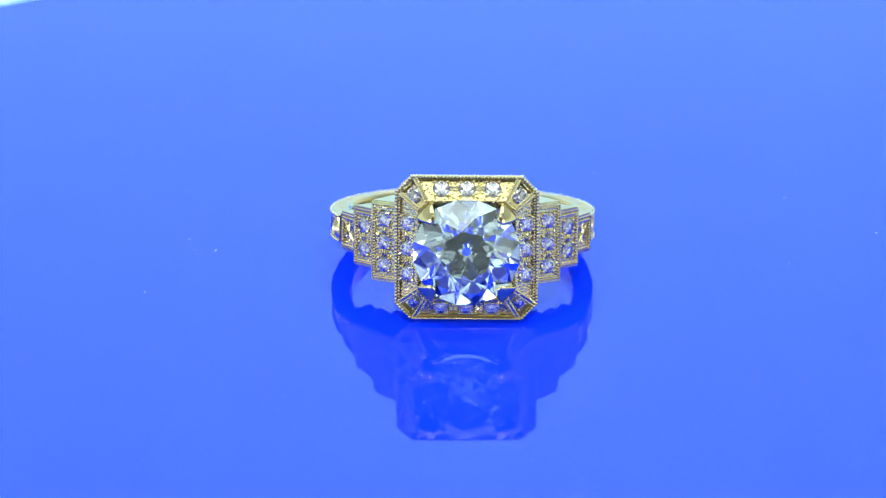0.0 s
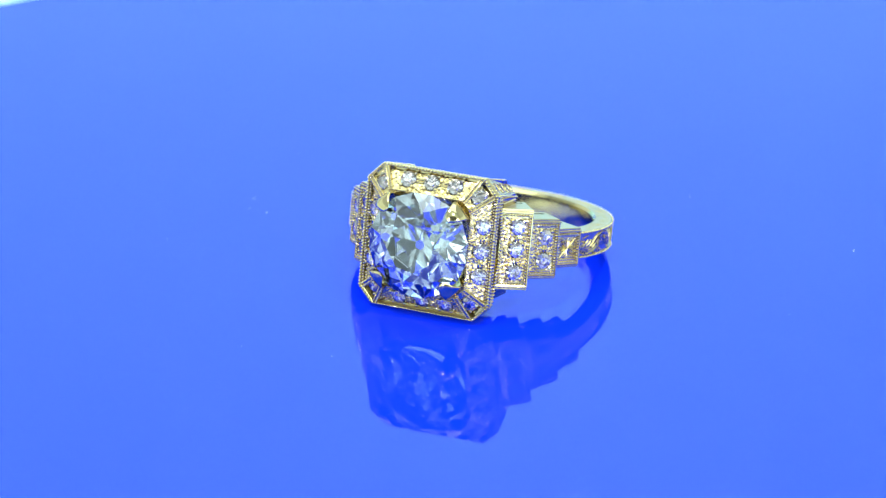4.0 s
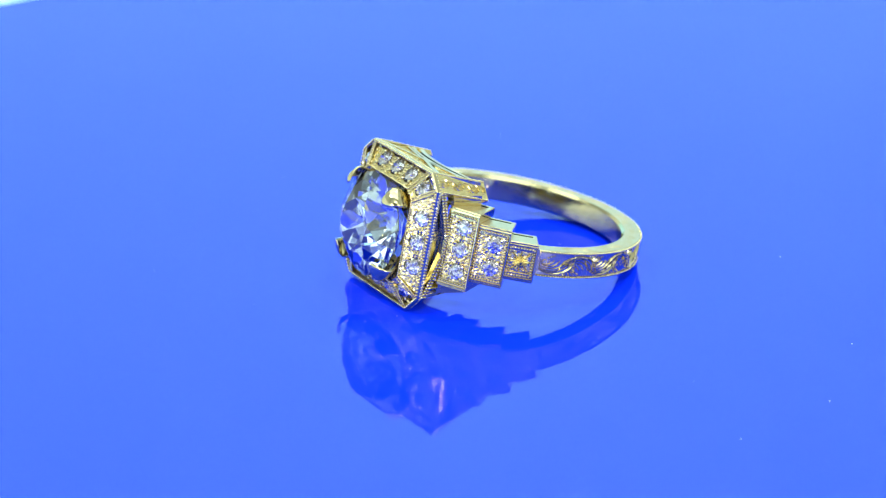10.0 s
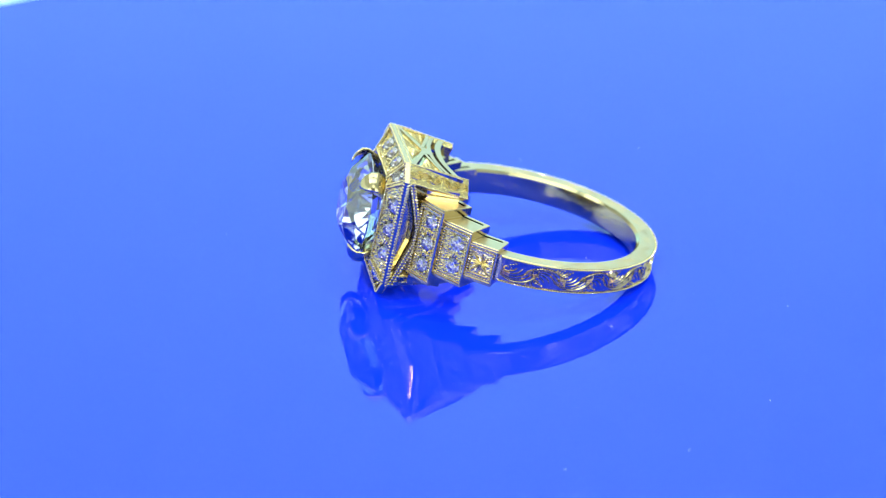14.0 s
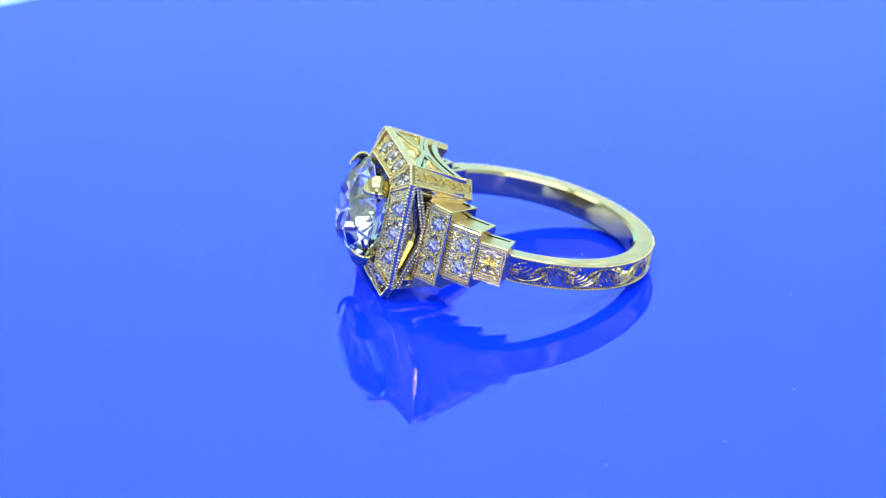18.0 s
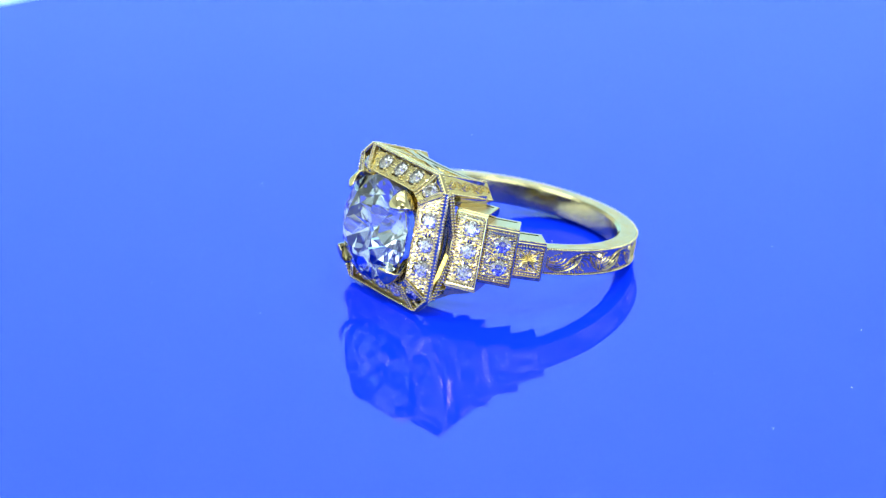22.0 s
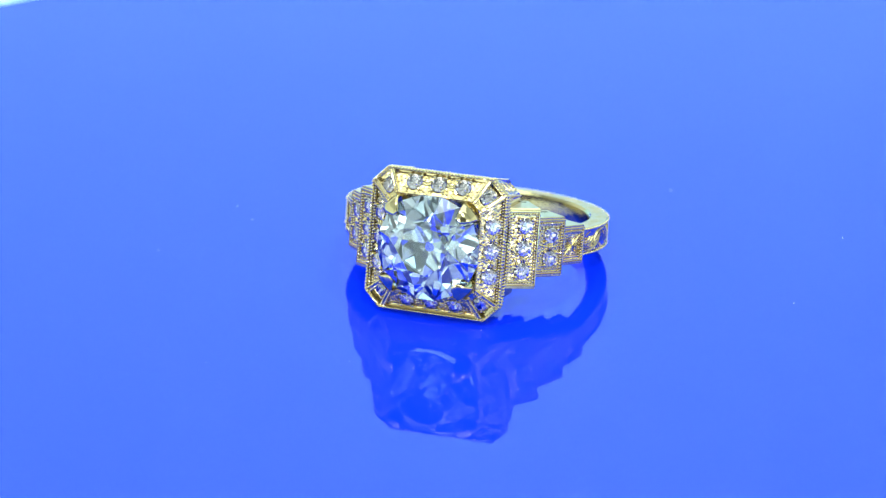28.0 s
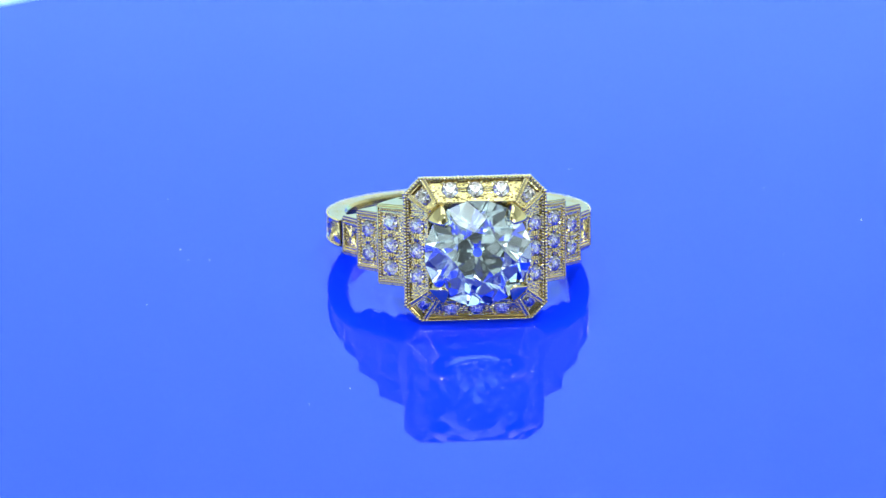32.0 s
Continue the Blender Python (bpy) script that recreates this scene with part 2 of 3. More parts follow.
OUTER = [(CX, HZ), (HX, CZ), (HX, -CZ), (CX, -HZ), (-CX, -HZ), (-HX, -CZ), (-HX, CZ), (-CX, HZ)]
PANEL = [(x - math.copysign(SHR * 0.8, x), z - math.copysign(SHR * 0.8, z)) for x, z in OUTER]
INNER = [(IX, IZ), (JX, JZ), (JX, -JZ), (IX, -IZ), (-IX, -IZ), (-JX, -JZ), (-JX, JZ), (-IX, IZ)]
R_OUT, R_IN = 10.57, 8.93


def up(normal, at):
    """A pose that carries z to normal, at a place in millimetres."""
    m = Vector(normal).normalized().to_track_quat("Z", "Y").to_matrix().to_4x4()
    m.translation = Vector(at) * MM
    return m


def shared(name, bm, mat):
    bmesh.ops.recalc_face_normals(bm, faces=bm.faces[:])
    bmesh.ops.scale(bm, vec=(MM, MM, MM), verts=bm.verts[:])
    me = bpy.data.meshes.new(name)
    bm.to_mesh(me)
    bm.free()
    me.materials.append(mat)
    return me


def build_ring():
    rng = random.Random(4)
    ring = tagged(new("ring"), "yellow gold ring with large round diamond on blue disc", "ring")
    small = shared("accent_stone", brilliant(0.67, 0.54, 0.28, 0.90, 0.04), SMALL_DIAMOND)

    # head
    head = Soup()
    stones, grains = [], Soup()
    n = len(OUTER)
    for i in range(n):
        (ax, az), (bx, bz) = PANEL[i], PANEL[(i + 1) % n]
        (cx, cz), (dx, dz) = INNER[i], INNER[(i + 1) % n]
        a, b, d = Vector((ax, -F_EDGE - 0.03, az)), Vector((bx, -F_EDGE - 0.03, bz)), Vector(((cx + dx) / 2, -F_IN, (cz + dz) / 2))
        nor = (b - a).cross(d - a).normalized()
        if nor.y > 0:
            nor = -nor

        def lift(x, z, h, a=a, nor=nor):
            y = a.y - (nor.x * (x - a.x) + nor.z * (z - a.z)) / nor.y
            return (x + nor.x * h, y + nor.y * h, z + nor.z * h)

        cells = 1 if i % 2 == 0 else 3
        for k in range(cells):
            s0, s1 = k / cells, (k + 1) / cells

            def mix(p, q, s):
                return (p[0] + (q[0] - p[0]) * s, p[1] + (q[1] - p[1]) * s)

            # edge cells hold three stones at even steps
            def cut(s):
                if cells == 1 or s in (0.0, 1.0):
                    return s, s
                lo = 0.5 + (s - 0.5) * 6.0 / (2 * max(abs(ax - bx), abs(az - bz)) / 2 * 1.0) * 1.0
                li = 0.5 + (s - 0.5) * 6.0 / (2 * max(abs(cx - dx), abs(cz - dz)) / 2 * 1.0) * 1.0
                return lo, li

            (o0, i0), (o1, i1) = cut(s0), cut(s1)
            poly = [mix(PANEL[i], PANEL[(i + 1) % n], o0), mix(PANEL[i], PANEL[(i + 1) % n], o1), mix(INNER[i], INNER[(i + 1) % n], i1), mix(INNER[i], INNER[(i + 1) % n], i0)]
            mid = mix(mix(OUTER[i], OUTER[(i + 1) % n], 0.5), mix(INNER[i], INNER[(i + 1) % n], 0.5), 0.5)
            if cells == 1:
                mid = mix(mix(PANEL[i], PANEL[(i + 1) % n], 0.5), mix(INNER[i], INNER[(i + 1) % n], 0.5), 0.36)
            if cells == 3:
                along = Vector((bx - ax, bz - az)).normalized()
                mid = (mid[0] + along.x * (k - 1) * 1.97, mid[1] + along.y * (k - 1) * 1.97)
            cell = Soup()
            seat(cell, poly, mid, 0.62, lift)
            grain_fill(grains, poly, mid, 0.74, lift, rng)
            part("halo_panel", cell.v, cell.f, CUT_GOLD, ring)
            stones.append((lift(mid[0], mid[1], 0.03), nor))
            if cells == 3 and k:
                # two short ridges between neighbouring stones
                for o in (-0.1, 0.1):
                    cross = Vector((-along.y, along.x))
                    m0 = Vector(mid) - along * 0.985 + cross * o
                    ridge = [m0 + along * e * 0.34 + cross * w for e, w in ((-1, -0.055), (1, -0.055), (1, 0.055), (-1, 0.055))]
                    grains.slab([lift(p.x, p.y, 0.09) for p in ridge], [lift(p.x, p.y, -0.1) for p in ridge])
            for q in range(4):
                ang = math.pi / 4 + q * math.pi / 2 + (math.pi / 4 if cells == 1 else 0)
                bead(grains, lift(mid[0] + 0.66 * math.cos(ang), mid[1] + 0.66 * math.sin(ang), 0.05), 0.15)
    # bowl inside the halo
    def circle(r, y, k=64):
        return [(r * math.sin(2 * math.pi * j / k), y, r * math.cos(2 * math.pi * j / k)) for j in range(k)]

    def octo(k=64):
        out = []
        for j in range(k):
            a = 2 * math.pi * j / k
            dx, dz = math.sin(a), math.cos(a)
            best = 99
            for (x0, z0), (x1, z1) in zip(INNER, INNER[1:] + INNER[:1]):
                ex, ez = x1 - x0, z1 - z0
                det = dx * -ez + dz * ex
                if abs(det) > 1e-9:
                    t, u = (x0 * -ez + z0 * ex) / det, (dx * z0 - dz * x0) / det
                    if t > 0 and -1e-4 <= u <= 1.0001:
                        best = min(best, t)
            out.append((dx * best, -F_IN, dz * best))
        return out

    head.loft([octo(), circle(3.5, -12.4), circle(3.35, -12.0), circle(3.3, -11.85), circle(3.2, -11.85), circle(3.25, -12.0)])
    part("bowl", head.v, head.f, GOLD, ring, "smooth gold bowl under the centre stone", True)
    rim = Soup()

    def octagon(scale_in, y):
        return [(x - math.copysign(scale_in, x), y, z - math.copysign(scale_in, z)) for x, z in OUTER]

    rim.loft([octagon(0.6, -11.2), octagon(0.2, -11.25), octagon(0.18, -11.76), octagon(0.16, -11.78), octagon(0.02, -11.78), octagon(0.0, -11.7), octagon(0.0, -11.42), octagon(0.08, -11.36), octagon(0.3, -11.36)])
    part("rim", rim.v, rim.f, GOLD, ring)
    mil = Soup()
    loop = octagon(0.08, -11.8)
    bead_line(mil, loop + loop[:1], 0.125, 0.265, rng)
    loop = octagon(0.05, -11.36)
    bead_line(mil, loop + loop[:1], 0.105, 0.235, rng)
    inner_loop = [(x * 1.03, -F_IN - 0.02, z * 1.03) for x, z in INNER]
    for i in range(1, n, 2):
        bead_line(mil, [inner_loop[i], inner_loop[(i + 1) % n]], 0.09, 0.18, rng)
    # a raised bar with two beaded edges on either side of each corner cell
    for i in range(0, n, 2):
        for o, q in ((OUTER[i], INNER[i]), (OUTER[i + 1], INNER[i + 1])):
            spread = 0.16 * (1 if abs(o[0]) < abs(o[1]) else -1)
            a = Vector((o[0] * 0.965 - math.copysign(spread, o[0]), -F_EDGE - 0.10, o[1] * 0.965 + math.copysign(spread, o[1]) * 0.2))
            b = Vector((q[0], -F_IN + 0.02, q[1]))
            along = (b - a).normalized()
            across = along.cross(Vector((0, 1, 0))).normalized()
            high = across.cross(along).normalized()
            if high.y > 0:
                high = -high
            bar = Soup()
            loops = []
            for p in (a, b):
                loops.append([tuple(p + across * u + high * h) for u, h in ((-0.19, -0.3), (-0.19, 0.05), (-0.15, 0.08), (-0.05, 0.03), (0.05, 0.03), (0.15, 0.08), (0.19, 0.05), (0.19, -0.3))])
            bar.loft(loops, True, True)
            part("corner_bar", bar.v, bar.f, GOLD, ring, "", "edges")
            for u in (-0.13, 0.13):
                bead_line(mil, [a + across * u + high * 0.08, b + across * u + high * 0.08], 0.085, 0.175, rng)
    # beaded inner edge on the two long sides
    for sx in (-1, 1):
        side = HX - 0.3
        bead_line(mil, [(sx * side, -F_EDGE - 0.12, -CZ + 0.3), (sx * side, -F_EDGE - 0.12, CZ - 0.3)], 0.12, 0.225, rng)
    for sx in (-1, 1):
        bead_line(mil, [(sx * (HX - 0.05), -11.47, -CZ), (sx * (HX - 0.05), -11.47, CZ)], 0.12, 0.25, rng)
    tagged(part("milgrain", mil.v, mil.f, BEAD_GOLD, ring, "fine beaded gold edging", True), kind="stuff")
    tagged(part("bead_setting", grains.v, grains.f, BEAD_GOLD, ring, "", True), kind="stuff")
    for p, nor in stones:
        hang("accent_stone", small, ring, "", up(nor, p))

    # side walls of the head
    back = 4.5
    inset = 0.75

    def wall_top(sign):
        def place(x, depth, h):
            t = depth / back
            depth *= 1.0 if sign > 0 else 0.74
            return (x, -(11.36 - depth), sign * (HZ - (0.08 if sign > 0 else 0.62) - inset * t + h))

        def arc(x):
            return 12.30 - math.sqrt(9.0 ** 2 - x * x)

        xs = 4.28
        first = Soup()
        first.slab([place(x, d, 0) for x, d in ((-xs, 0), (xs, 0), (xs, 0.26), (-xs, 0.26))], [place(x, d, -0.5) for x, d in ((-xs, 0), (xs, 0), (xs, 0.26), (-xs, 0.26))])
        ob = part("gallery_wall", first.v, first.f, GOLD, ring, "pierced gold wall with engraved triangles")

        def plate(soup, pts, h0=0.0, h1=-0.5):
            top, low = [place(x, d, h0) for x, d in pts], [place(x, d, h1) for x, d in pts]
            if isinstance(soup, str):
                piece = Soup().slab(top, low)
                part(soup, piece.v, piece.f, GOLD, ob)
            else:
                soup.slab(top, low)

        def bar(soup, a, b, w, h0=0.0):
            dx, dd = b[0] - a[0], b[1] - a[1]
            k = w / 2 / math.hypot(dx, dd)
            plate(soup, [(a[0] - dd * k, a[1] + dx * k), (b[0] - dd * k, b[1] + dx * k), (b[0] + dd * k, b[1] - dx * k), (a[0] + dd * k, a[1] - dx * k)], h0)

        steps = [(-xs + 2 * xs * i / 20) for i in range(21)]
        plate("arch", [(x, arc(x) - 0.5) for x in steps] + [(x, arc(x)) for x in reversed(steps)], 0.002)
        plate("arch", [(x, arc(x) - 1.2) for x in steps] + [(x, arc(x) - 0.84) for x in reversed(steps)], 0.004)
        tip = 1.75
        for e in (-1, 1):
            plate("post", [(e * xs, 0.2), (e * (xs - 0.32), 0.2), (e * (xs - 0.32), arc(xs) - 0.1), (e * xs, arc(xs) - 0.1)], 0.006)
            bar("brace", (e * (xs - 0.15), 0.25), (e * 0.1, tip), 0.34, 0.008)
            bar("brace", (e * 0.75, 1.75), (e * (xs - 0.2), 2.75), 0.26, 0.01)
        plate("boss", [(-0.75, tip - 0.2), (0.75, tip - 0.2), (0.6, arc(0.6) - 1.1), (-0.6, arc(0.6) - 1.1)], 0.012)
        e = Soup()

        def flat(u, v, h):
            return place(u, v, h - 0.1)

        panels = [[(-3.5, 0.27), (3.5, 0.27), (0.0, tip - 0.08)]]
        for m in (-1, 1):
            panels.append([(m * 3.98, 0.7), (m * 3.98, 2.62), (m * 1.4, 1.88), (m * 1.2, 1.55)])
            panels.append([(m * 3.98, 2.85), (m * 3.98, arc(3.98) - 1.1), (m * 0.9, arc(0.9) - 1.1), (m * 0.9, 1.95)])
        for pan in panels:
            # the lower wall is pierced right through
            if sign > 0:
                plate(e, pan, -0.1, -0.4)
        for m in (-1, 1):
            for i in range(9):
                a = i / 9
                stroke(e, [(m * (0.12 + 3.0 * a), 0.32), (m * (0.35 + 2.6 * a), 0.32 + 0.6 * (1 - a)), (m * (0.3 + 2.3 * a), 0.34 + 1.2 * (1 - a))], 0.18, 0.07, flat)
            for i in range(7):
                a = i / 7
                stroke(e, [(m * (1.6 + 2.3 * a), 1.75 - 0.85 * a), (m * (1.8 + 2.1 * a), 1.9 - 0.2 * a), (m * (1.7 + 2.2 * a), 1.92 + 0.6 * a)], 0.17, 0.07, flat)
                stroke(e, [(m * (1.1 + 2.7 * a), 2.1 + 0.7 * a), (m * (1.3 + 2.5 * a), 2.2 + 0.75 * a), (m * (1.2 + 2.6 * a), arc(1.2 + 2.6 * a) - 1.2)], 0.16, 0.07, flat)
        part("engraving", e.v, e.f, CUT_GOLD, ob)

    wall_top(1)
    wall_top(-1)
    for sx in (-1, 1):
        for sz in (-1, 1):
            s = Soup()

            def place(u, v, h, sx=sx, sz=sz):
                # u: depth, v: -0.5 to 0.5 across the chamfer
                t = u / back
                x = (CX + HX) / 2 + (HX - CX) * v - 0.40 * t
                z = (CZ + HZ) / 2 - (HZ - CZ) * v - inset * t
                if sz < 0:
                    x, z = x - 0.3, z - 0.56
                return (sx * (x + 0.7 * h), -(11.36 - u), sz * (z + 0.7 * h))

            d = 4.9 if sz > 0 else 2.8
            s.slab([place(0, -0.5, -0.03), place(0, 0.5, -0.03), place(d, 0.5, -0.03), place(d, -0.5, -0.03)],
                   [place(0, -0.5, -0.5), place(0, 0.5, -0.5), place(d, 0.5, -0.5), place(d, -0.5, -0.5)])
            ob = part("corner_wall", s.v, s.f, CUT_GOLD, ring, "scroll-engraved gold corner of the head")
            e = Soup()
            scrolls(e, d - 0.2, 0.42, lambda u, v, h, place=place: place(u + 0.1, v / 1.7, h - 0.02), 0.75, 0, 0.04)
            part("engraving", e.v, e.f, GOLD, ob)
            b = Soup()
            for v in (-0.5, 0.5):
                bead_line(b, [place(0.35, v * 0.94, -0.03), place(d, v * 0.94, -0.03)], 0.08, 0.17, rng)
            tagged(part("milgrain", b.v, b.f, BEAD_GOLD, ob, "", True), kind="stuff")
    # open V gallery towards the shoulders
    for sx in (-1, 1):
        for sz in (-1, 1):
            s = Soup()
            line = [(0.05, CZ - 0.15), (1.25, 0.75), (1.3, 0.0)]

            def place(d, z, h, sx=sx, sz=sz):
                return (sx * (HX - 0.08 - 0.10 * d + h), -(11.36 - d), sz * z)

            wide = 0.42
            s.slab([place(d, z, 0) for d, z in line] + [place(d + wide, z, 0) for d, z in reversed(line)],
                   [place(d, z, -0.5) for d, z in line] + [place(d + wide, z, -0.5) for d, z in reversed(line)])
            ob = part("gallery_bar", s.v, s.f, GOLD, ring)
            m = Soup()
            for o in (0.06, wide - 0.06):
                bead_line(m, [place(d + o, z, 0.04) for d, z in line], 0.125, 0.26, rng)
            tagged(part("milgrain", m.v, m.f, BEAD_GOLD, ob, "", True), kind="stuff")
        # polished wall behind the open gallery
        s = Soup()
        a = [(sx * (HX - 0.62), -11.3, -3.9), (sx * (HX - 0.62), -11.3, 3.9), (sx * (HX - 1.0), -9.7, 3.3), (sx * (HX - 1.0), -9.7, -3.3)]
        s.slab(a, [(x - sx * 0.3, y, z) for x, y, z in a])
        part("inner_wall", s.v, s.f, GOLD, ring, "polished gold wall inside the gallery")
        # plate between the head and the shoulder
        for sz in (-1, 1):
            s = Soup()
            a = [(sx * 4.3, -9.8, sz * 3.12), (sx * 5.22, -9.8, sz * 3.12), (sx * 5.22, -7.2, sz * 3.12), (sx * 4.7, -7.55, sz * 3.12)]
            s.loft([a, [(x, y, sz * 3.5) for x, y, z in a], [(x - sx * 0.12, y, sz * 3.6) for x, y, z in a], [(x - sx * 0.12, y, sz * 4.0) for x, y, z in a]], True, True)
            part("gallery_plate", s.v, s.f, GOLD, ring)

    # centre stone and its claws
    G = 13.62
    big = brilliant(4.13, 0.47, 0.36, 0.775, 0.09, 0.70, 0.50, 0.012)
    from_bm("centre_stone", big, DIAMOND, ring, "large round old-cut white diamond", at=up((0, -1, 0), (0, -G, 0)) @ pose(0, 0, 0, 0, 0, 11))
    for k in range(4):
        a = math.pi / 4 + k * math.pi / 2
        claw_path = [(3.1, -11.75, 0.6, 0.4), (3.6, -12.2, 0.78, 0.5), (4.15, -12.8, 0.92, 0.5), (4.50, -13.35, 1.0, 0.46), (4.50, -13.86, 0.94, 0.40), (4.22, -14.24, 0.76, 0.32), (3.86, -14.45, 0.54, 0.24), (3.62, -14.55, 0.34, 0.14), (3.54, -14.58, 0.16, 0.06)]
        loops = []
        for i, (r, y, w, th) in enumerate(claw_path):
            p0, p1 = claw_path[max(i - 1, 0)], claw_path[min(i + 1, len(claw_path) - 1)]
            tr, ty = p1[0] - p0[0], p1[1] - p0[1]
            d = math.hypot(tr, ty)
            nr, ny = -ty / d, tr / d
            loop = []
            for j in range(12):
                b = 2 * math.pi * j / 12
                o, w2 = math.cos(b) * th * 0.5, math.sin(b) * w * 0.9
                rr, yy = r + nr * o, y + ny * o
                loop.append((rr * math.sin(a) + w2 * math.cos(a), yy, rr * math.cos(a) - w2 * math.sin(a)))
            loops.append(loop)
        s = Soup().loft(loops, True, True)
        part("claw", s.v, s.f, GOLD, ring, "", True)

    # shank
    def half_width(a):
        t = min(1.0, abs(a) / radians(115))
        return 1.03 + 0.05 * t * t

    s = Soup()
    loops = []
    steps = 120
    span = radians(112)
    for i in range(steps + 1):
        a = -span + 2 * span * i / steps
        w = half_width(a)
        prof = [(R_OUT, -w + 0.16), (R_OUT - 0.02, -w + 0.06), (R_OUT - 0.1, -w), (R_IN + 0.25, -w), (R_IN + 0.06, -w * 0.8), (R_IN, 0.0), (R_IN + 0.06, w * 0.8), (R_IN + 0.25, w), (R_OUT - 0.1, w),
                (R_OUT - 0.02, w - 0.06), (R_OUT, w - 0.16), (R_OUT - 0.06, w - 0.2), (R_OUT - 0.06, -w + 0.2)]
        loops.append([(r * math.sin(a), r * math.cos(a), z) for r, z in prof])
    s.loft(loops, True, True)
    shank = part("shank", s.v, s.f, GOLD, ring, "gold band with hand-engraved scrolls", "edges", at=pose(-0.00034, 0.00005, 0))
    # recessed strip, coloured darker to stand for shade between the strokes
    g = Soup()
    loops = []
    for i in range(121):
        a = -radians(111.5) + 2 * radians(111.5) * i / 120
        w = half_width(a) - 0.2
        loops.append([((R_OUT - 0.05) * math.sin(a), (R_OUT - 0.05) * math.cos(a), z) for z in (-w, w)])
    g.loft(loops, False)
    part("engraved_ground", g.v, g.f, SHADED_GOLD, shank, "ground between the engraved scrolls, its shade put into darker gold", True)
    e = Soup()
    length = 2 * radians(111) * R_OUT
    scrolls(e, length, 0.84, lambda u, v, h: ((R_OUT - 0.05 + h) * math.sin(u / R_OUT - radians(111)), (R_OUT - 0.05 + h) * math.cos(u / R_OUT - radians(111)), v))
    part("engraving", e.v, e.f, GOLD, shank)
    for sz in (-1, 1):
        e = Soup()

        def flank(u, v, h, sz=sz):
            a = u / 9.8 - radians(100)
            r = 9.85 + v
            return (r * math.sin(a), r * math.cos(a), sz * (half_width(a) + h * 0.8))

        scrolls(e, 2 * radians(100) * 9.8, 0.55, flank, 1.25, 0, 0.014)
        part("engraving", e.v, e.f, BRUSHED_GOLD, shank)
        b = Soup()
        pts = []
        for i in range(121):
            a = -radians(111) + 2 * radians(111) * i / 120
            pts.append(((R_OUT + 0.03) * math.sin(a), (R_OUT + 0.03) * math.cos(a), sz * (half_width(a) - 0.09)))
        bead_line(b, pts, 0.1, 0.215, rng)
        tagged(part("milgrain", b.v, b.f, BEAD_GOLD, shank, "", True), kind="stuff")

    # shoulders: three stepped blocks a side
    for sx in (-1, 1):
        # sleeve under the blocks
        s = Soup()
        loops = []
        for i in range(17):
            a = radians(27 + 45 * i / 16)
            w = 2.2 - 1.25 * i / 16
            loops.append([(sx * r * math.sin(a), -r * math.cos(a), z) for r, z in ((10.15, -w), (R_IN + 0.2, -w), (R_IN, -w * 0.8), (R_IN, w * 0.8), (R_IN + 0.2, w), (10.15, w))])
        s.loft(loops, True, True)
        part("sleeve", s.v, s.f, GOLD, ring, "", "edges")
        for ang, rad, height, width, count in ((34.6, 11.36, 6.1, 2.3, 3), (47.8, 10.92, 4.45, 2.3, 2), (59.6, 10.78, 2.85, 2.45, 0)):
            a = radians(ang)
            rad += 0.09 if sx < 0 else -0.03
            out = Vector((sx * math.sin(a), -math.cos(a), 0))
            side = Vector((math.cos(a), sx * math.sin(a), 0))

            def lift(u, z, h, out=out, side=side, rad=rad):
                p = out * (rad + h) + side * u
                return (p.x, p.y, z)

            w, hh = width / 2, height / 2
            s = Soup()
            loops = []
            deep = -(rad - R_IN - 0.25)
            wider = {3: 0.32, 2: 0.42, 0: 0.0}[count]   # towards the head
            more, more2 = (wider, 0.0) if sx > 0 else (0.0, wider)
            for inset_, h in ((0.2, -0.5), (0.17, -0.05), (0.14, 0.0), (0.06, 0.0), (0.02, -0.03), (0.0, -0.09), (0.0, -0.16), (0.0, deep)):
                drop = 0.5 if h < -0.15 and inset_ == 0.0 else 0.0   # hollow under the slotted caps
                loops.append([lift(u, z, h) for u, z in ((-w + inset_ - more, -hh + inset_ + drop), (w - inset_ + more2, -hh + inset_ + drop), (w - inset_ + more2, hh - inset_ - drop), (-w + inset_ - more, hh - inset_ - drop))])
            s.loft(loops)
            s.f.append(tuple(range(len(s.v) - 4, len(s.v))))
            block = part("shoulder_block", s.v, s.f, GOLD, ring, "stepped gold shoulder block", "edges")
            c = Soup()
            iw, ih = w - 0.18, hh - 0.36
            g = Soup()
            if count:
                step = 2 * ih / count
                for k in range(count):
                    zc = -ih + step * (k + 0.5)
                    seat(c, [(-iw - more, zc - step / 2), (iw + more2, zc - step / 2), (iw + more2, zc + step / 2), (-iw - more, zc + step / 2)], (0, zc), 0.62, lambda u, z, h, lift=lift: lift(u, z, h - 0.2))
                    grain_fill(g, [(-iw, zc - step / 2), (iw, zc - step / 2), (iw, zc + step / 2), (-iw, zc + step / 2)], (0, zc), 0.74, lambda u, z, h, lift=lift: lift(u, z, h - 0.18), rng)
                    hang("accent_stone", small, block, "small round diamond", up(out, lift(0, zc, -0.13)))
                    for q in range(4):
                        t = math.pi / 4 + q * math.pi / 2
                        bead(g, lift(0.70 * math.cos(t), zc + 0.70 * math.sin(t), -0.1), 0.15)
                    if k:
                        for o in (-0.11, 0.11):
                            bar_ = [(o - 0.055, zc - step / 2 - 0.32), (o + 0.055, zc - step / 2 - 0.32), (o + 0.055, zc - step / 2 + 0.32), (o - 0.055, zc - step / 2 + 0.32)]
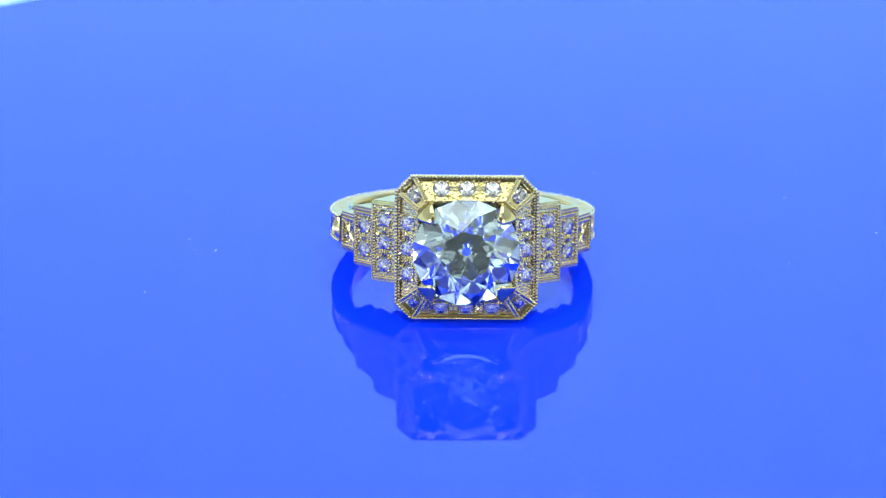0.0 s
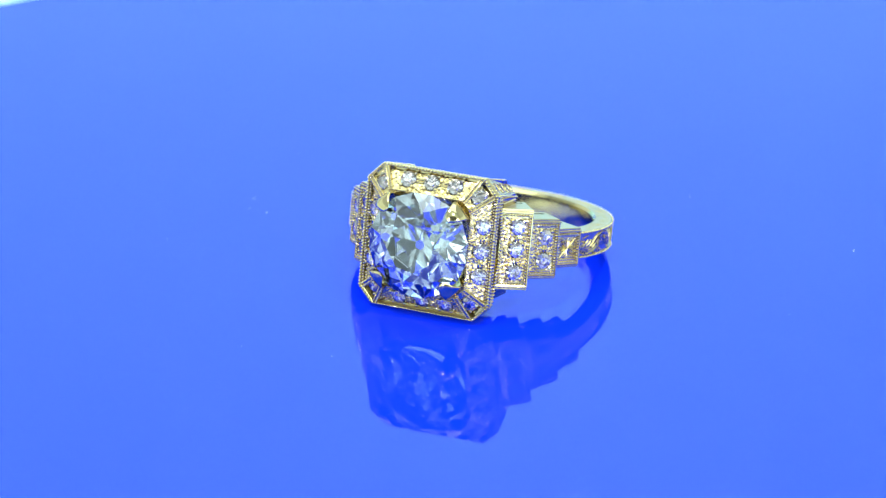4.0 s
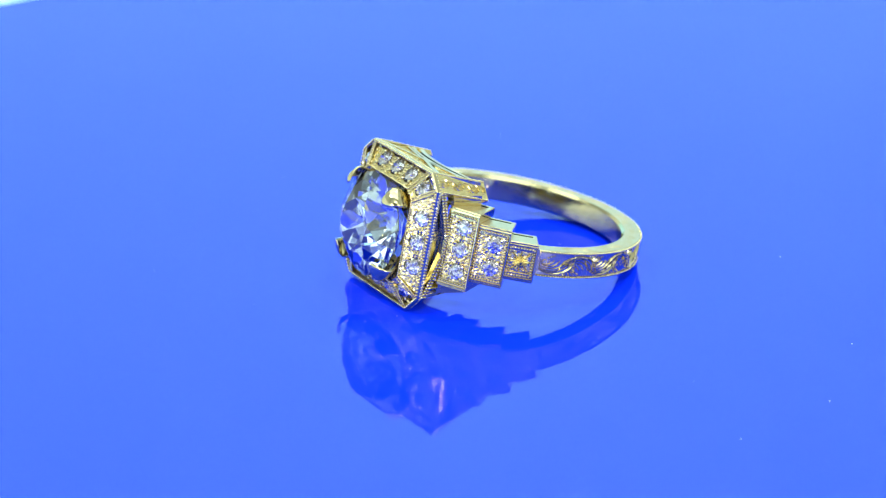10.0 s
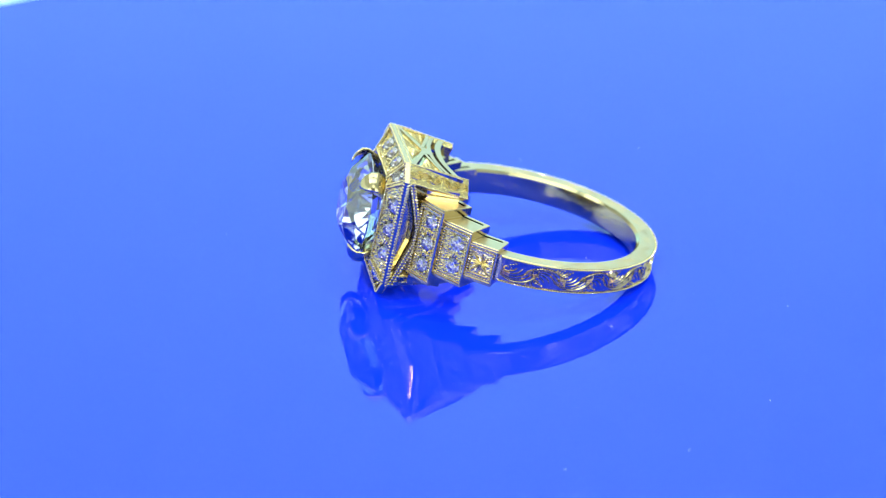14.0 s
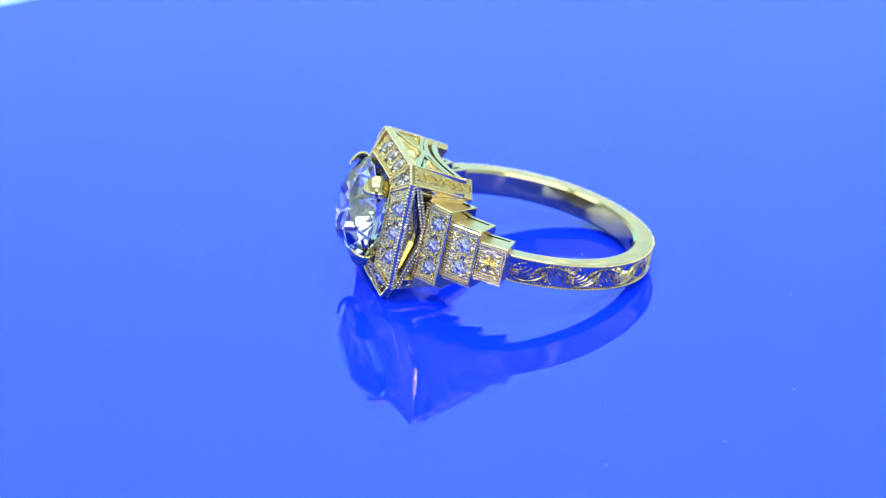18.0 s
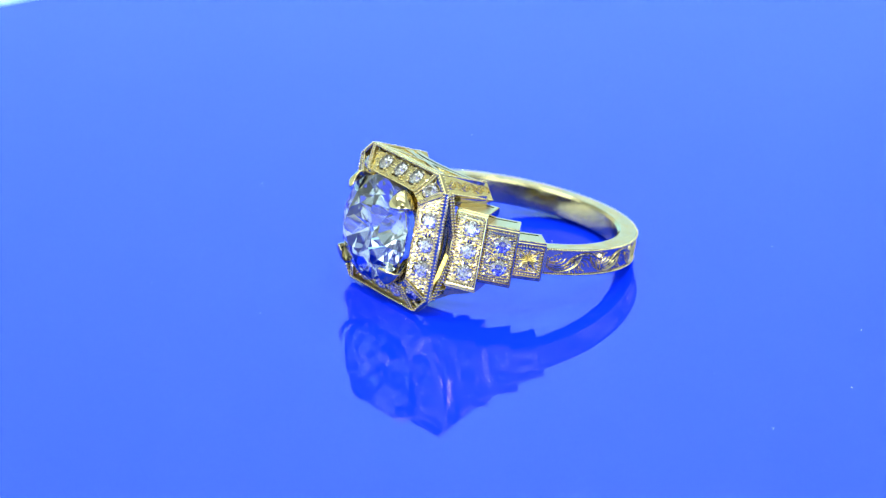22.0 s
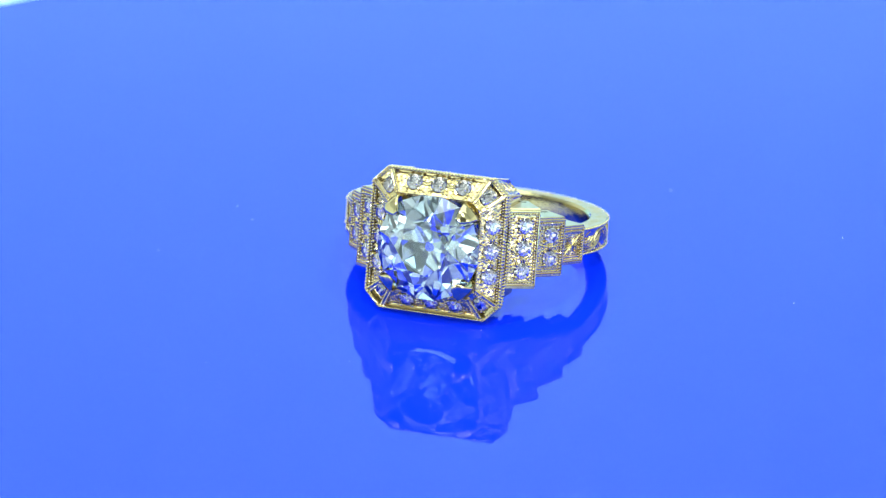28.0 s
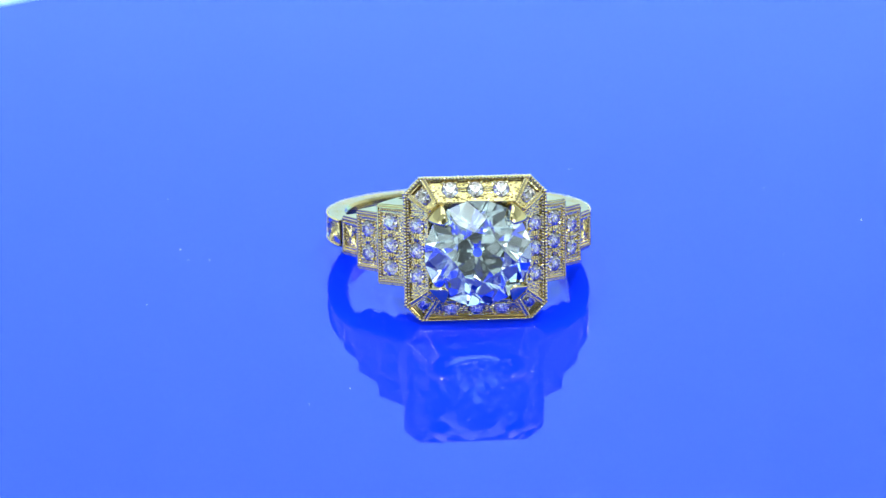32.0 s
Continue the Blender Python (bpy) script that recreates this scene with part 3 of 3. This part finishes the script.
                            g.slab([lift(u, z, -0.06) for u, z in bar_], [lift(u, z, -0.3) for u, z in bar_])
            else:
                # a star cut into the gold
                pts = []
                for k in range(32):
                    t = 2 * math.pi * k / 32
                    ray = k % 4 == 0
                    r = iw * ((1.22 if k % 8 == 4 else 0.92) if ray else 0.66 if k % 4 == 2 else 0.36)
                    pts.append(lift(r * math.cos(t), r * math.sin(t) * ih / iw, -0.12 if ray else -0.15 if k % 4 == 2 else -0.2))
                c.add([lift(0, 0, -0.1)] + pts, [(0, 1 + k, 1 + (k + 1) % 32) for k in range(32)])
                grain_fill(g, [(-iw, -ih), (iw, -ih), (iw, ih), (-iw, ih)], (0, 0), iw * 0.75, lambda u, z, h, lift=lift: lift(u, z, h - 0.24), rng, 0.1)
                c.add([lift(-w + 0.1, -hh + 0.1, -0.26), lift(w - 0.1, -hh + 0.1, -0.26), lift(w - 0.1, hh - 0.1, -0.26), lift(-w + 0.1, hh - 0.1, -0.26)], [(0, 1, 2, 3)])
            part("face", c.v, c.f, CUT_GOLD, block)
            e0, e1, e2 = -w + 0.27 - more, w - 0.27 + more2, hh - 0.32
            edge = [lift(u, z, -0.07) for u, z in ((e0, -e2), (e1, -e2), (e1, e2), (e0, e2), (e0, -e2))]
            bead_line(g, edge, 0.1, 0.225, rng)
            tagged(part("milgrain", g.v, g.f, BEAD_GOLD, block, "", True), kind="stuff")
            low, high = -(rad - R_IN + 0.75), -0.12
            for sz in (-1, 1):
                t = Soup()
                c0, c1 = (-w + 0.04 - more, w - 0.04 + more2)
                slot = [(c0 + 0.35, low + 0.66), (c1 - 0.35, low + 0.66), (c1 - 0.35, low + 0.38), (c0 + 0.35, low + 0.38)]
                edge_ = [(c0, high), (c1, high), (c1, low), (c0, low)]
                trim = [(c0 + 0.05, high - 0.05), (c1 - 0.05, high - 0.05), (c1 - 0.05, low + 0.05), (c0 + 0.05, low + 0.05)]
                t.loft([[lift(u, sz * (hh - 0.52), h) for u, h in edge_], [lift(u, sz * (hh + 0.10), h) for u, h in edge_], [lift(u, sz * (hh + 0.15), h) for u, h in trim],
                        [lift(u, sz * (hh + 0.15), h) for u, h in slot], [lift(u, sz * (hh - 0.48), h) for u, h in slot]])
                part("slotted_cap", t.v, t.f, GOLD, block)
    return ring


turntable = build_turntable()
ring = build_ring()


# ---------------------------------------------------------------- what moves
def swing(t):
    """Degrees turned by t seconds: out to 15.56 s and back."""
    d = abs(t - 15.56)
    ease = 0.35
    if d < ease:
        d = ease / 2 + d * d / (2 * ease)
    return TURN * (15.56 - d)


def motions():
    times = [float(i) for i in range(0, 15)] + [14.5, 15.0, 15.2, 15.38, 15.56, 15.74, 15.92, 16.2, 16.6] + [float(i) for i in range(17, 33)]
    ring_rows, disc_rows = [], []
    for t in times:
        turn = pose(0, 0, 0, 0, 0, -swing(t))
        disc_rows.append((t, turn))
        ring_rows.append((t, turn @ pose(-0.0015, 0.00352, 0.00331, TILT, ROLL, YAW)))
    walk(turntable, disc_rows)
    walk(ring, ring_rows)


motions()
